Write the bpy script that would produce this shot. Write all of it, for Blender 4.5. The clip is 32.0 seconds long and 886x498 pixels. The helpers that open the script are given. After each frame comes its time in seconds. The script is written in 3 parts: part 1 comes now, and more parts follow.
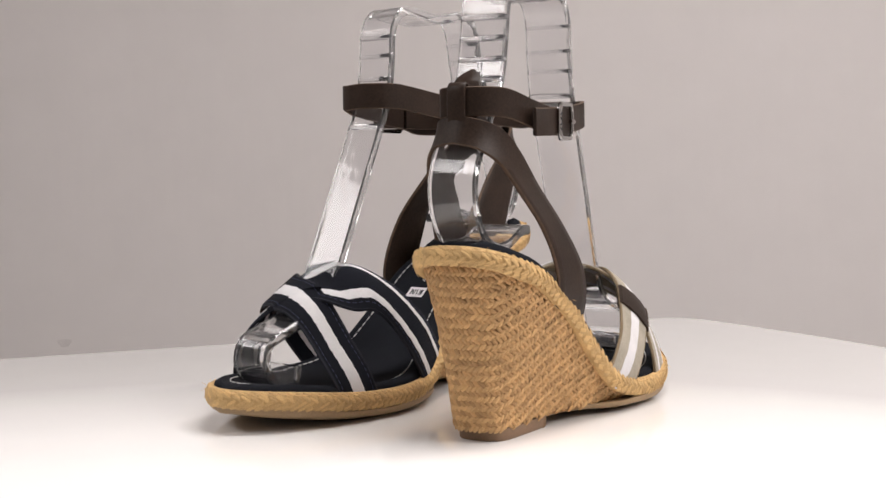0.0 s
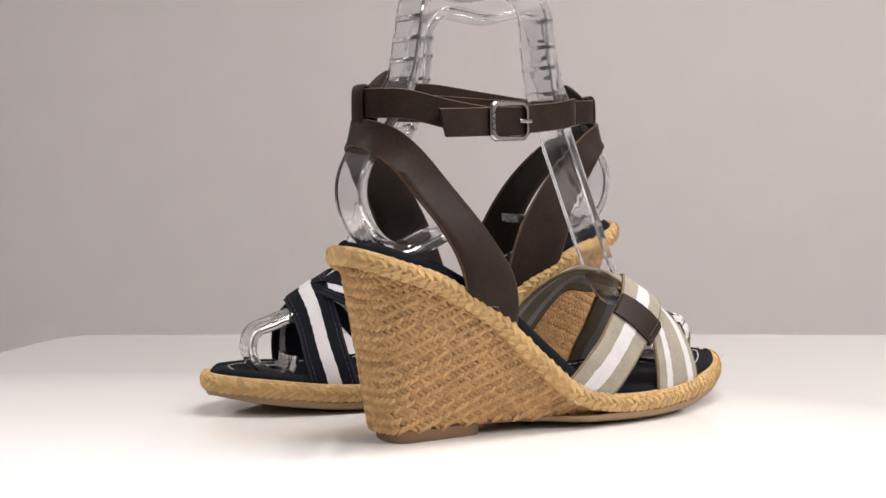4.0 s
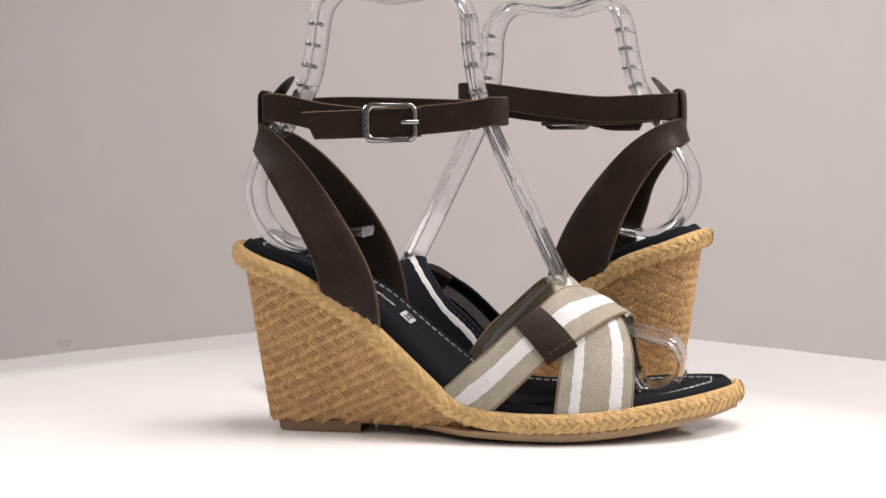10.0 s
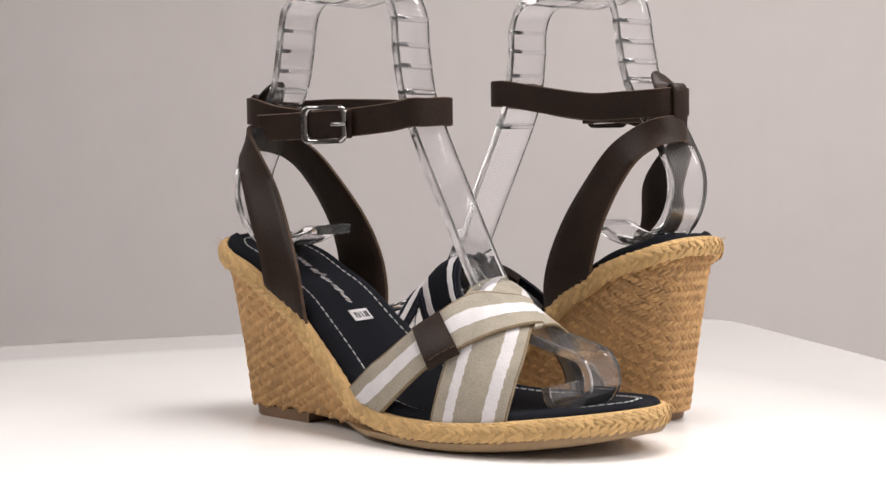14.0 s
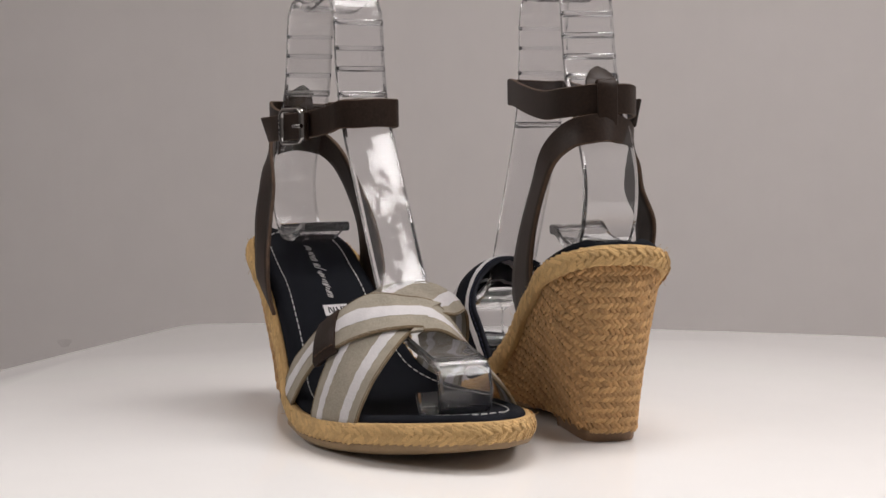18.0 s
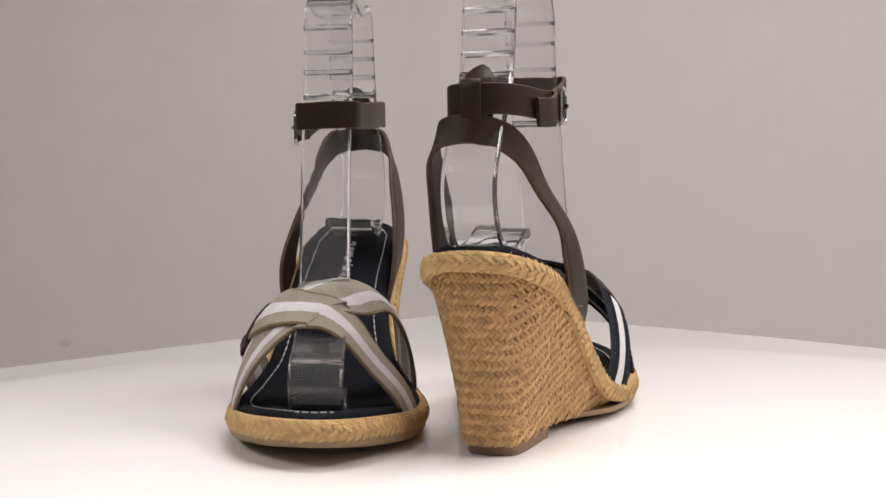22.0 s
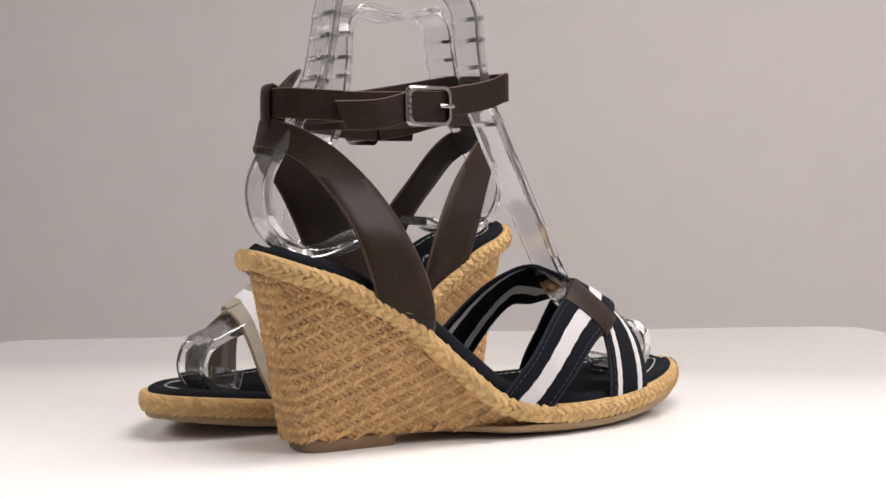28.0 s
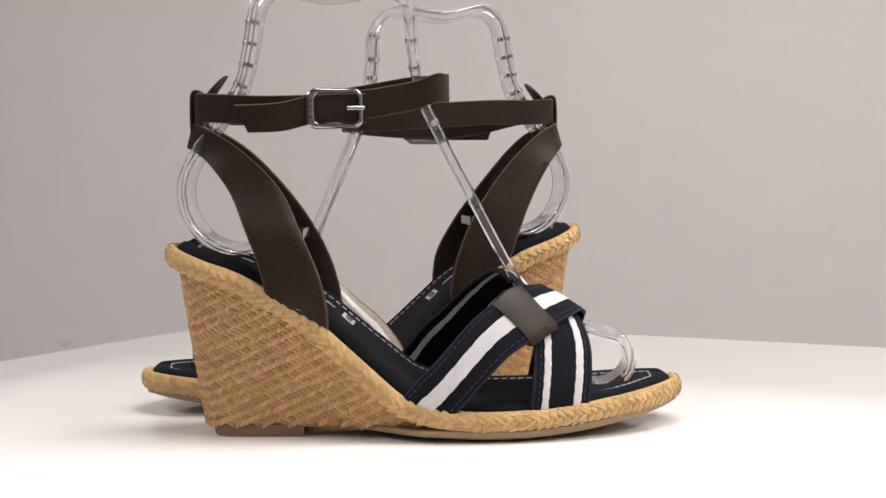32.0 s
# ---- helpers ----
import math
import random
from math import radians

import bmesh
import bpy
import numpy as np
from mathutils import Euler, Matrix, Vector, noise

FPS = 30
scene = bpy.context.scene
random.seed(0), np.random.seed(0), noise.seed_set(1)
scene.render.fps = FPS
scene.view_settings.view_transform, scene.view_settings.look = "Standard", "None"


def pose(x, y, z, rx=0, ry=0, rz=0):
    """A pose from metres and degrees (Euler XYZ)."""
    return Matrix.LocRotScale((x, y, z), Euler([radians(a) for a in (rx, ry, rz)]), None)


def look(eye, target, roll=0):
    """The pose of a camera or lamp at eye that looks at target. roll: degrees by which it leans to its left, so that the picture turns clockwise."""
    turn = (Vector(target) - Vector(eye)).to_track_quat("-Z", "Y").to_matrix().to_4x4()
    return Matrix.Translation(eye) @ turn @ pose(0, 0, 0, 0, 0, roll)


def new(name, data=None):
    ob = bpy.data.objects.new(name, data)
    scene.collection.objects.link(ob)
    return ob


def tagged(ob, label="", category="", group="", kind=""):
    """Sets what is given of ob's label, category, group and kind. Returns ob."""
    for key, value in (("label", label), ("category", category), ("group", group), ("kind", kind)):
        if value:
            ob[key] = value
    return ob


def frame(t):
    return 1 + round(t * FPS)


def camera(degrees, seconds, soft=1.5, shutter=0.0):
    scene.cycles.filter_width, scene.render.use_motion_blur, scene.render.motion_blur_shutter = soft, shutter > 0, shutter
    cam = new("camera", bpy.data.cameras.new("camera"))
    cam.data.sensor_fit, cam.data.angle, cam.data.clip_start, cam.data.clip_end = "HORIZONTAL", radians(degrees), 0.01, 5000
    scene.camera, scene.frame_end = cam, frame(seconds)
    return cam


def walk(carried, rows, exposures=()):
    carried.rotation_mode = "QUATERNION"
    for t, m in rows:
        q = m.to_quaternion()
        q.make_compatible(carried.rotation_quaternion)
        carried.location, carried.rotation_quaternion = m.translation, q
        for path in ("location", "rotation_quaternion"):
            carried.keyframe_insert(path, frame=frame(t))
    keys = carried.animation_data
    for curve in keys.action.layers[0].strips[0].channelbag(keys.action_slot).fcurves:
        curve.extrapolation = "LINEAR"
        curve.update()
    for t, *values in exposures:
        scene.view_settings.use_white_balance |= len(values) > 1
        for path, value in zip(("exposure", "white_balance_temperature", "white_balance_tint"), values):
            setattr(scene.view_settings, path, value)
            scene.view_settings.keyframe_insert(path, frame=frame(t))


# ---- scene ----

SECONDS = 32.0
cam = camera(35.0, SECONDS, soft=1.5)
EYE = Vector((0.0, -0.69, 0.1249))
AIM = Vector((0.00244, 0.99775, -0.06705))
EXPOSURES = ((0.0, 0.12), (3.0, 0.12), (6.0, 0.18), (14.0, 0.19), (16.8, 0.12), (17.5, -0.22), (18.3, -0.38), (19.0, -0.14), (20.0, -0.1),
             (22.0, -0.05), (25.0, -0.03), (28.0, 0.06), (30.0, 0.15), (32.0, 0.17))
walk(cam, [(0.0, look(EYE, EYE + AIM, -0.853)), (SECONDS, look(EYE, EYE + AIM, -0.853))], EXPOSURES)

# ---- the turntable's turn, in degrees, clockwise from above ----
TURN_RATE = -7.15
TURN_DRIFT = ((0.0, 0.0), (3.0, 0.65), (9.0, 0.75), (14.5, 0.72), (17.0, 0.88), (19.5, 0.5), (22.0, -0.18), (25.0, -0.1), (28.0, 0.0), (32.0, -0.39))


def turn(t):
    ts, ds = zip(*TURN_DRIFT)
    return TURN_RATE * t + float(ease(t, ts, ds))


# ---- light ----
world = bpy.data.worlds.new("world")
scene.world = world
world.use_nodes = True
world.node_tree.nodes["Background"].inputs[0].default_value = (0.6, 0.57, 0.55, 1)
world.node_tree.nodes["Background"].inputs[1].default_value = 0.1


def area_lamp(place, target, sx, sy, watts, colour):
    data = bpy.data.lights.new("lamp", "AREA")
    data.shape, data.size, data.size_y, data.energy, data.color = "RECTANGLE", sx, sy, watts, colour
    ob = new("lamp", data)
    ob.matrix_world = look(place, target)
    return ob


CEILING = 1.45
LAMP_TINT = (1.0, 0.960, 0.955)
AIM_AT = Vector((0.0, 0.0, 0.08))
# place, aim, width, height, watts
LAMPS = (((0.80, -0.44, 0.88), AIM_AT, 0.50, 0.32, 6.4),
         ((-0.86, -0.40, 0.84), Vector((0.05, -0.1, 0.05)), 0.74, 0.32, 3.95),
         ((-0.94, 0.26, 0.59), Vector((0.1, -0.25, 0.08)), 0.32, 0.22, 0.75),
         ((0.42, -0.08, CEILING - 0.10), Vector((0.72, -1.0, 0)), 1.0, 0.7, 29.0))
for place, aim, sx, sy, watts in LAMPS:
    area_lamp(place, aim, sx, sy, watts, LAMP_TINT)


# ---- materials ----
def material(name, colour, rough=0.6, metal=0.0, vary=0.15, scale=60.0, fine=900.0, bump=0.2, bump_size=0.0004,
             random_amount=0.0, island=0.0, **extra):
    """A principled surface with two scales of tone, fine relief, and a tone of its own for each piece."""
    m = bpy.data.materials.new(name)
    m.use_nodes = True
    nt = m.node_tree
    N, L = nt.nodes, nt.links
    p = N["Principled BSDF"]
    p.inputs["Roughness"].default_value = rough
    p.inputs["Metallic"].default_value = metal
    for key, value in extra.items():
        p.inputs[key].default_value = value
    tc = N.new("ShaderNodeTexCoord")
    big, small = N.new("ShaderNodeTexNoise"), N.new("ShaderNodeTexNoise")
    big.inputs["Scale"].default_value, small.inputs["Scale"].default_value = scale, fine
    big.inputs["Detail"].default_value, small.inputs["Detail"].default_value = 4, 3
    L.new(tc.outputs["Object"], big.inputs["Vector"])
    L.new(tc.outputs["Object"], small.inputs["Vector"])
    add = N.new("ShaderNodeMath")
    add.operation = "ADD"
    L.new(big.outputs["Fac"], add.inputs[0])
    L.new(small.outputs["Fac"], add.inputs[1])
    total = add.outputs[0]
    span = 1.0
    if island:
        geo = N.new("ShaderNodeNewGeometry")
        more = N.new("ShaderNodeMath")
        more.operation = "MULTIPLY_ADD"
        L.new(geo.outputs["Random Per Island"], more.inputs[0])
        more.inputs[1].default_value = island
        L.new(total, more.inputs[2])
        total = more.outputs[0]
        span = 1.0 + island
    ramp = N.new("ShaderNodeMapRange")
    ramp.inputs["From Min"].default_value, ramp.inputs["From Max"].default_value = 0.55, 0.45 + span
    ramp.inputs["To Min"].default_value, ramp.inputs["To Max"].default_value = 1 - vary, 1 + vary
    L.new(total, ramp.inputs["Value"])
    mix = N.new("ShaderNodeVectorMath")
    mix.operation = "SCALE"
    mix.inputs[0].default_value = colour
    L.new(ramp.outputs[0], mix.inputs["Scale"])
    L.new(mix.outputs[0], p.inputs["Base Color"])
    if bump:
        b = N.new("ShaderNodeBump")
        b.inputs["Strength"].default_value, b.inputs["Distance"].default_value = bump, bump_size
        L.new(small.outputs["Fac"], b.inputs["Height"])
        L.new(b.outputs[0], p.inputs["Normal"])
    return m


M = {
    "jute": material("jute_weave", (0.55, 0.332, 0.148), 0.85, vary=0.36, scale=40, fine=1800, bump=0.9, island=1.0),
    # the same jute, with the shade on the crossing rows put into its colour
    "jute_shaded": material("jute_weave_shaded", (0.465, 0.27, 0.117), 0.9, vary=0.38, scale=40, fine=1800, bump=0.9, island=1.0),
    "rope": material("jute_rope", (0.57, 0.37, 0.16), 0.85, vary=0.34, scale=60, fine=1600, bump=0.7, island=0.9),
    "rope_core": material("jute_rope_core", (0.50, 0.32, 0.135), 0.9, vary=0.3, scale=90, fine=1600, bump=0.6),
    # cloth under the weave, darkened to paint in the shade of the strands' gaps
    "shaded_backing": material("shaded_jute_backing", (0.33, 0.19, 0.08), 0.9, vary=0.3, scale=90, fine=1500, bump=0.5),
    "leather": material("brown_leather", (0.0265, 0.0158, 0.0109), 0.46, vary=0.5, scale=45, fine=800, bump=0.22, **{"Specular IOR Level": 0.2}),
    "cut": material("leather_edge", (0.075, 0.042, 0.024), 0.8, vary=0.6, scale=200, fine=1500),
    "navy": material("navy_canvas", (0.0052, 0.0060, 0.0095), 0.9, vary=0.3, scale=60, fine=2500, bump=0.35, **{"Specular IOR Level": 0.2}),
    "navy_web": material("navy_webbing", (0.0042, 0.0048, 0.0090), 0.9, vary=0.3, scale=80, fine=2500, bump=0.4, **{"Specular IOR Level": 0.2}),
    "grey_web": material("taupe_webbing", (0.45, 0.40, 0.32), 0.85, vary=0.24, scale=120, fine=1300, bump=0.6),
    "white_web": material("white_webbing", (0.86, 0.83, 0.835), 0.8, vary=0.10, scale=120, fine=1300, bump=0.6),
    "hem_tan": material("tan_hem", (0.20, 0.145, 0.085), 0.9, vary=0.3, scale=300, fine=1500, bump=0.5),
    "hem_navy": material("navy_hem", (0.006, 0.007, 0.014), 0.9, vary=0.3, scale=300, fine=1500, bump=0.5),
    "thread": material("pale_thread", (0.62, 0.60, 0.58), 0.8, vary=0.1, bump=0.0),
    "navy_thread": material("navy_thread", (0.03, 0.036, 0.075), 0.8, vary=0.2, bump=0.0),
    "gum": material("gum_rubber", (0.23, 0.14, 0.08), 0.55, vary=0.15, scale=60, bump=0.1),
    "sole": material("sole_rubber", (0.30, 0.20, 0.105), 0.6, vary=0.2, scale=60, bump=0.1),
    "metal": material("polished_nickel", (0.36, 0.345, 0.335), 0.10, 1.0, vary=0.08, bump=0.0),
    "dark": material("dark_print", (0.02, 0.02, 0.025), 0.7, bump=0.0),
    "table": material("white_laminate", (0.86, 0.84, 0.82), 0.07, vary=0.015, scale=6, fine=40, bump=0.03),
    "wall": material("grey_paper", (0.81, 0.762, 0.742), 0.9, vary=0.025, scale=1.2, fine=25, bump=0.03),
    "white_wall": material("white_paint", (0.75, 0.73, 0.71), 0.9, vary=0.03, scale=2, fine=80, bump=0.05),
    "room": material("grey_paint", (0.42, 0.40, 0.385), 0.9, vary=0.03, scale=2, fine=80, bump=0.05),
    "floor": material("grey_floor", (0.25, 0.24, 0.23), 0.6, vary=0.1, scale=3, fine=60, bump=0.05),
    "smudge": material("smudge", (0.74, 0.692, 0.672), 0.9, vary=0.2, scale=80, bump=0.0),
}


def creased(m, stretch, strength, depth):
    """Adds long shallow creases to a hanging sheet."""
    N, L = m.node_tree.nodes, m.node_tree.links
    tc, at, folds, b = N.new("ShaderNodeTexCoord"), N.new("ShaderNodeMapping"), N.new("ShaderNodeTexNoise"), N.new("ShaderNodeBump")
    at.inputs["Scale"].default_value = stretch
    folds.inputs["Scale"].default_value, folds.inputs["Detail"].default_value = 3.0, 3
    b.inputs["Strength"].default_value, b.inputs["Distance"].default_value = strength, depth
    L.new(tc.outputs["Object"], at.inputs["Vector"])
    L.new(at.outputs[0], folds.inputs["Vector"])
    L.new(folds.outputs["Fac"], b.inputs["Height"])
    L.new(b.outputs[0], N["Principled BSDF"].inputs["Normal"])


creased(M["wall"], (3.0, 1.0, 0.6), 0.25, 0.02)


def thin_cloth(m, share):
    """Lets part of the light on one side of a thin cloth out of the other."""
    N, L = m.node_tree.nodes, m.node_tree.links
    p, end = N["Principled BSDF"], N["Material Output"]
    glow, mix = N.new("ShaderNodeBsdfTranslucent"), N.new("ShaderNodeMixShader")
    L.new(p.inputs["Base Color"].links[0].from_socket, glow.inputs["Color"])
    mix.inputs[0].default_value = share
    L.new(p.outputs[0], mix.inputs[1])
    L.new(glow.outputs[0], mix.inputs[2])
    L.new(mix.outputs[0], end.inputs["Surface"])


for cloth in ("grey_web", "white_web"):
    thin_cloth(M[cloth], 0.28)


def clear_plastic(name, rough, through_light):
    m = bpy.data.materials.new(name)
    m.use_nodes = True
    p = m.node_tree.nodes["Principled BSDF"]
    p.inputs["Base Color"].default_value = (0.97, 0.97, 0.98, 1)
    p.inputs["Roughness"].default_value = rough
    p.inputs["IOR"].default_value = 1.5
    tc, ripple, b = m.node_tree.nodes.new("ShaderNodeTexCoord"), m.node_tree.nodes.new("ShaderNodeTexNoise"), m.node_tree.nodes.new("ShaderNodeBump")
    ripple.inputs["Scale"].default_value, ripple.inputs["Detail"].default_value = 55.0, 2
    b.inputs["Strength"].default_value, b.inputs["Distance"].default_value = 0.28, 0.001
    m.node_tree.links.new(tc.outputs["Object"], ripple.inputs["Vector"])
    m.node_tree.links.new(ripple.outputs["Fac"], b.inputs["Height"])
    m.node_tree.links.new(b.outputs[0], p.inputs["Normal"])
    p.inputs["Transmission Weight"].default_value = through_light
    return m


M["clear"] = clear_plastic("clear_plastic", 0.02, 0.97)
M["frost"] = clear_plastic("clear_plastic_edge", 0.07, 0.95)


# ---- shape helpers ----
def part(name, shape, mat, parent=None, label="", smooth=True, scale=None, rim=None, sharp=50):
    """Links verts and faces as one mesh object, under a thing or a part."""
    verts, faces = shape
    if scale:
        verts = np.array(verts) * scale
    me = bpy.data.meshes.new(name)
    me.from_pydata([tuple(v) for v in verts], [], faces)
    bm = bmesh.new()
    bm.from_mesh(me)
    bmesh.ops.recalc_face_normals(bm, faces=bm.faces)
    bm.to_mesh(me)
    bm.free()
    if smooth:
        me.shade_smooth()
        me.set_sharp_from_angle(angle=radians(sharp))
    me.materials.append(mat)
    if rim:
        rim_mat, ring, count, *picks = rim
        picks = picks or (ring // 2 - 3, ring // 2 - 2, ring // 2 - 1, ring - 3, ring - 2, ring - 1)
        me.materials.append(rim_mat)
        for k, poly in enumerate(me.polygons):
            if k < count and k % ring in picks:
                poly.material_index = 1
    ob = new(name, me)
    if parent:
        ob.parent = parent
    if label:
        tagged(ob, label)
    return ob


def thing(name, label, category, group=""):
    return tagged(new(name), label, category, group)


def bend(points, n, closed=False):
    """n points evenly spaced along a smooth curve through the points."""
    P = np.array(points, float)
    k = len(P)
    out = []
    spans = k if closed else k - 1
    for i in range(spans):
        if closed:
            a, b, c, d = P[(i - 1) % k], P[i], P[(i + 1) % k], P[(i + 2) % k]
        else:
            a, b, c, d = P[max(i - 1, 0)], P[i], P[i + 1], P[min(i + 2, k - 1)]
        for u in np.linspace(0, 1, 24, endpoint=False):
            out.append(0.5 * (2 * b + (c - a) * u + (2 * a - 5 * b + 4 * c - d) * u * u + (3 * b - a - 3 * c + d) * u ** 3))
    out.append(P[0] if closed else P[-1])
    out = np.array(out)
    s = np.concatenate([[0], np.cumsum(np.linalg.norm(np.diff(out, axis=0), axis=1))])
    want = np.linspace(0, s[-1], n + 1)[:-1] if closed else np.linspace(0, s[-1], n)
    return np.stack([np.interp(want, s, out[:, j]) for j in range(P.shape[1])], 1)


EASED = {}


def ease(x, xs, ys):
    """A smooth function through a few values."""
    key = (tuple(xs), tuple(ys))
    if key not in EASED:
        EASED[key] = bend(list(zip(xs, ys)), 160)
    pts = EASED[key]
    return np.interp(x, pts[:, 0], pts[:, 1])


def loft(rings, ring_closed=True, path_closed=False, caps=True):
    n, m = len(rings), len(rings[0])
    verts = [v for r in rings for v in r]
    faces = []
    for i in range(n if path_closed else n - 1):
        for j in range(m if ring_closed else m - 1):
            a, b = i * m + j, i * m + (j + 1) % m
            c, d = ((i + 1) % n) * m + (j + 1) % m, ((i + 1) % n) * m + j
            faces.append((a, b, c, d))
    if caps and ring_closed and not path_closed:
        faces.append(tuple(range(m)))
        faces.append(tuple(range((n - 1) * m, n * m)))
    return verts, faces


def joined(shapes):
    verts, faces = [], []
    for v, f in shapes:
        base = len(verts)
        verts += list(v)
        faces += [tuple(base + i for i in q) for q in f]
    return verts, faces


def sheet(front, back, thick, across=3, edge=0.35):
    """A strap between two edge curves, with its thickness along the sheet's normal and softened edges."""
    F, B = np.array(front, float), np.array(back, float)
    along = np.gradient((F + B) / 2, axis=0)
    wide = F - B
    nrm = np.cross(along, wide)
    nrm /= np.linalg.norm(nrm, axis=1)[:, None] + 1e-12
    rings = []
    for i in range(len(F)):
        ring = []
        for k in range(across + 1):
            u = k / across
            u = 0.03 + 0.94 * u
            ring.append(B[i] + wide[i] * u + nrm[i] * thick / 2)
        ring.append(F[i] + nrm[i] * thick * edge / 2)
        ring.append(F[i] - nrm[i] * thick * edge / 2)
        for k in range(across, -1, -1):
            u = 0.03 + 0.94 * k / across
            ring.append(B[i] + wide[i] * u - nrm[i] * thick / 2)
        ring.append(B[i] - nrm[i] * thick * edge / 2)
        ring.append(B[i] + nrm[i] * thick * edge / 2)
        rings.append(ring)
    return loft(rings)


def bar(path, side, width, thick, bevel=0.0008):
    """A flat bar bent along a path; side is the direction of its width."""
    P = np.array(path, float)
    T = np.gradient(P, axis=0)
    T /= np.linalg.norm(T, axis=1)[:, None]
    S = np.array(side, float)
    nrm = np.cross(T, S)
    nrm /= np.linalg.norm(nrm, axis=1)[:, None]
    w = np.broadcast_to(np.array(width, float), (len(P),))
    rings = []
    for p, n, ww in zip(P, nrm, w):
        a, b = ww / 2, thick / 2
        rings.append([p + S * x + n * y for x, y in ((-a, -b + bevel), (-a + bevel, -b), (a - bevel, -b), (a, -b + bevel),
                                                      (a, b - bevel), (a - bevel, b), (-a + bevel, b), (-a, b - bevel))])
    return loft(rings)


def tube(path, radius, sides=8, closed=False):
    P = np.array(path, float)
    T = np.gradient(P, axis=0) if not closed else np.roll(P, -1, 0) - np.roll(P, 1, 0)
    T /= np.linalg.norm(T, axis=1)[:, None]
    up = np.array((0.31, 0.17, 0.93))
    rings = []
    for p, t in zip(P, T):
        a = np.cross(t, up)
        a /= np.linalg.norm(a)
        b = np.cross(t, a)
        rings.append([p + radius * (math.cos(q) * a + math.sin(q) * b) for q in np.linspace(0, 2 * math.pi, sides, endpoint=False)])
    return loft(rings, path_closed=closed)


def strand(centre, along, out, length, width, height):
    """One plump strand of a weave, lying along a surface whose normal is out."""
    along = along / np.linalg.norm(along)
    side = np.cross(out, along)
    side /= np.linalg.norm(side)
    verts = []
    for u, k in ((-0.5, 0.35), (-0.25, 0.9), (0.1, 1.0), (0.36, 0.8), (0.5, 0.3)):
        lift = height * (1 - (2 * u) ** 2) * 0.5
        for q in range(6):
            a = math.pi * 2 * q / 6
            verts.append(centre + along * (u * length) + side * (math.cos(a) * width / 2 * k) + out * (math.sin(a) * height / 2 * k + lift))
    faces = [(i * 6 + j, i * 6 + (j + 1) % 6, i * 6 + 6 + (j + 1) % 6, i * 6 + 6 + j) for i in range(4) for j in range(6)]
    faces += [tuple(range(6)), tuple(range(24, 30))]
    return verts, faces


def fibres(centre, along, out, length, width, height, k, rng, lap=1.4):
    """A strand of k thinner ones that lie side by side."""
    along = along / np.linalg.norm(along)
    side = np.cross(out, along)
    side /= np.linalg.norm(side)
    shapes = []
    for j in range(k):
        off = (j - (k - 1) / 2) / k * width
        way = along + side * rng.uniform(-0.06, 0.06)
        shapes.append(strand(centre + side * off + along * length * rng.uniform(-0.10, 0.10), way, out, length * rng.uniform(0.9, 1.08), width / k * lap, height * rng.uniform(0.85, 1.15)))
    return shapes


MM = 0.001

# ---- the shoe's plan: toe towards +x, the buckle's side at -y, heel at the origin ----
def sway(x):
    """How far the sole bends inward towards the toe."""
    return 0.0415 * (np.sqrt((x - 60.0) ** 2 + 400.0) + x - 60.0)


def swayed(points):
    return np.stack([points[:, 0], points[:, 1] + sway(points[:, 0])], 1)


OUTLINE = swayed(bend([(-16.5, 2), (-14, -12), (-4, -21.5), (15, -25), (43, -25.5), (70, -28), (100, -34.5), (130, -37), (158, -32),
                (182, -21.5), (199, -6), (207, 8.5), (204, 21), (188, 34), (160, 45.5), (130, 49.5), (108, 46.5), (84, 37),
                (62, 30), (40, 28), (15, 27.5), (-4, 24.5), (-14, 15)], 400, closed=True))
WELT_X = (-17, -1, 14.5, 29, 43.6, 57, 71.6, 83.5, 95.5, 110, 132, 156, 181, 207)
WELT_Z = (80.0, 74.0, 68.7, 60.7, 52.1, 40.2, 27.0, 17.0, 12.2, 10.0, 9.6, 10.8, 13.4, 16.0)
TAN_SIZE, NAVY_SIZE = (1.009, 1.0, 1.037), (1.026, 1.0, 1.037)


def welt_z(x):
    return ease(x, WELT_X, WELT_Z)


RING = np.roll(OUTLINE, -int(np.argmin(OUTLINE[:, 0])), axis=0)
TIP = int(np.argmax(RING[:, 0]))
OUTER, INNER = RING[:TIP + 1], np.concatenate([RING[TIP:], RING[:1]])[::-1]


def plan_width(x):
    """The outer and inner y of the outline at x."""
    return np.interp(x, OUTER[:, 0], OUTER[:, 1]), np.interp(x, INNER[:, 0], INNER[:, 1])


def insole_rise(x):
    """How far the padding stands over the welt's middle."""
    return ease(x, (-18, 20, 45, 75, 98, 115, 140, 210), (7.4, 7.8, 9.0, 9.6, 8.6, 6.8, 6.0, 6.0))


def insole_dent(d):
    """The padding's height over its rise, at d from the outline: a roll, a sewn groove, a shallow bed."""
    return np.interp(d, (0, 5.6, 8.4, 12, 30), (0.4, 0.4, -0.9, -0.4, -1.0))


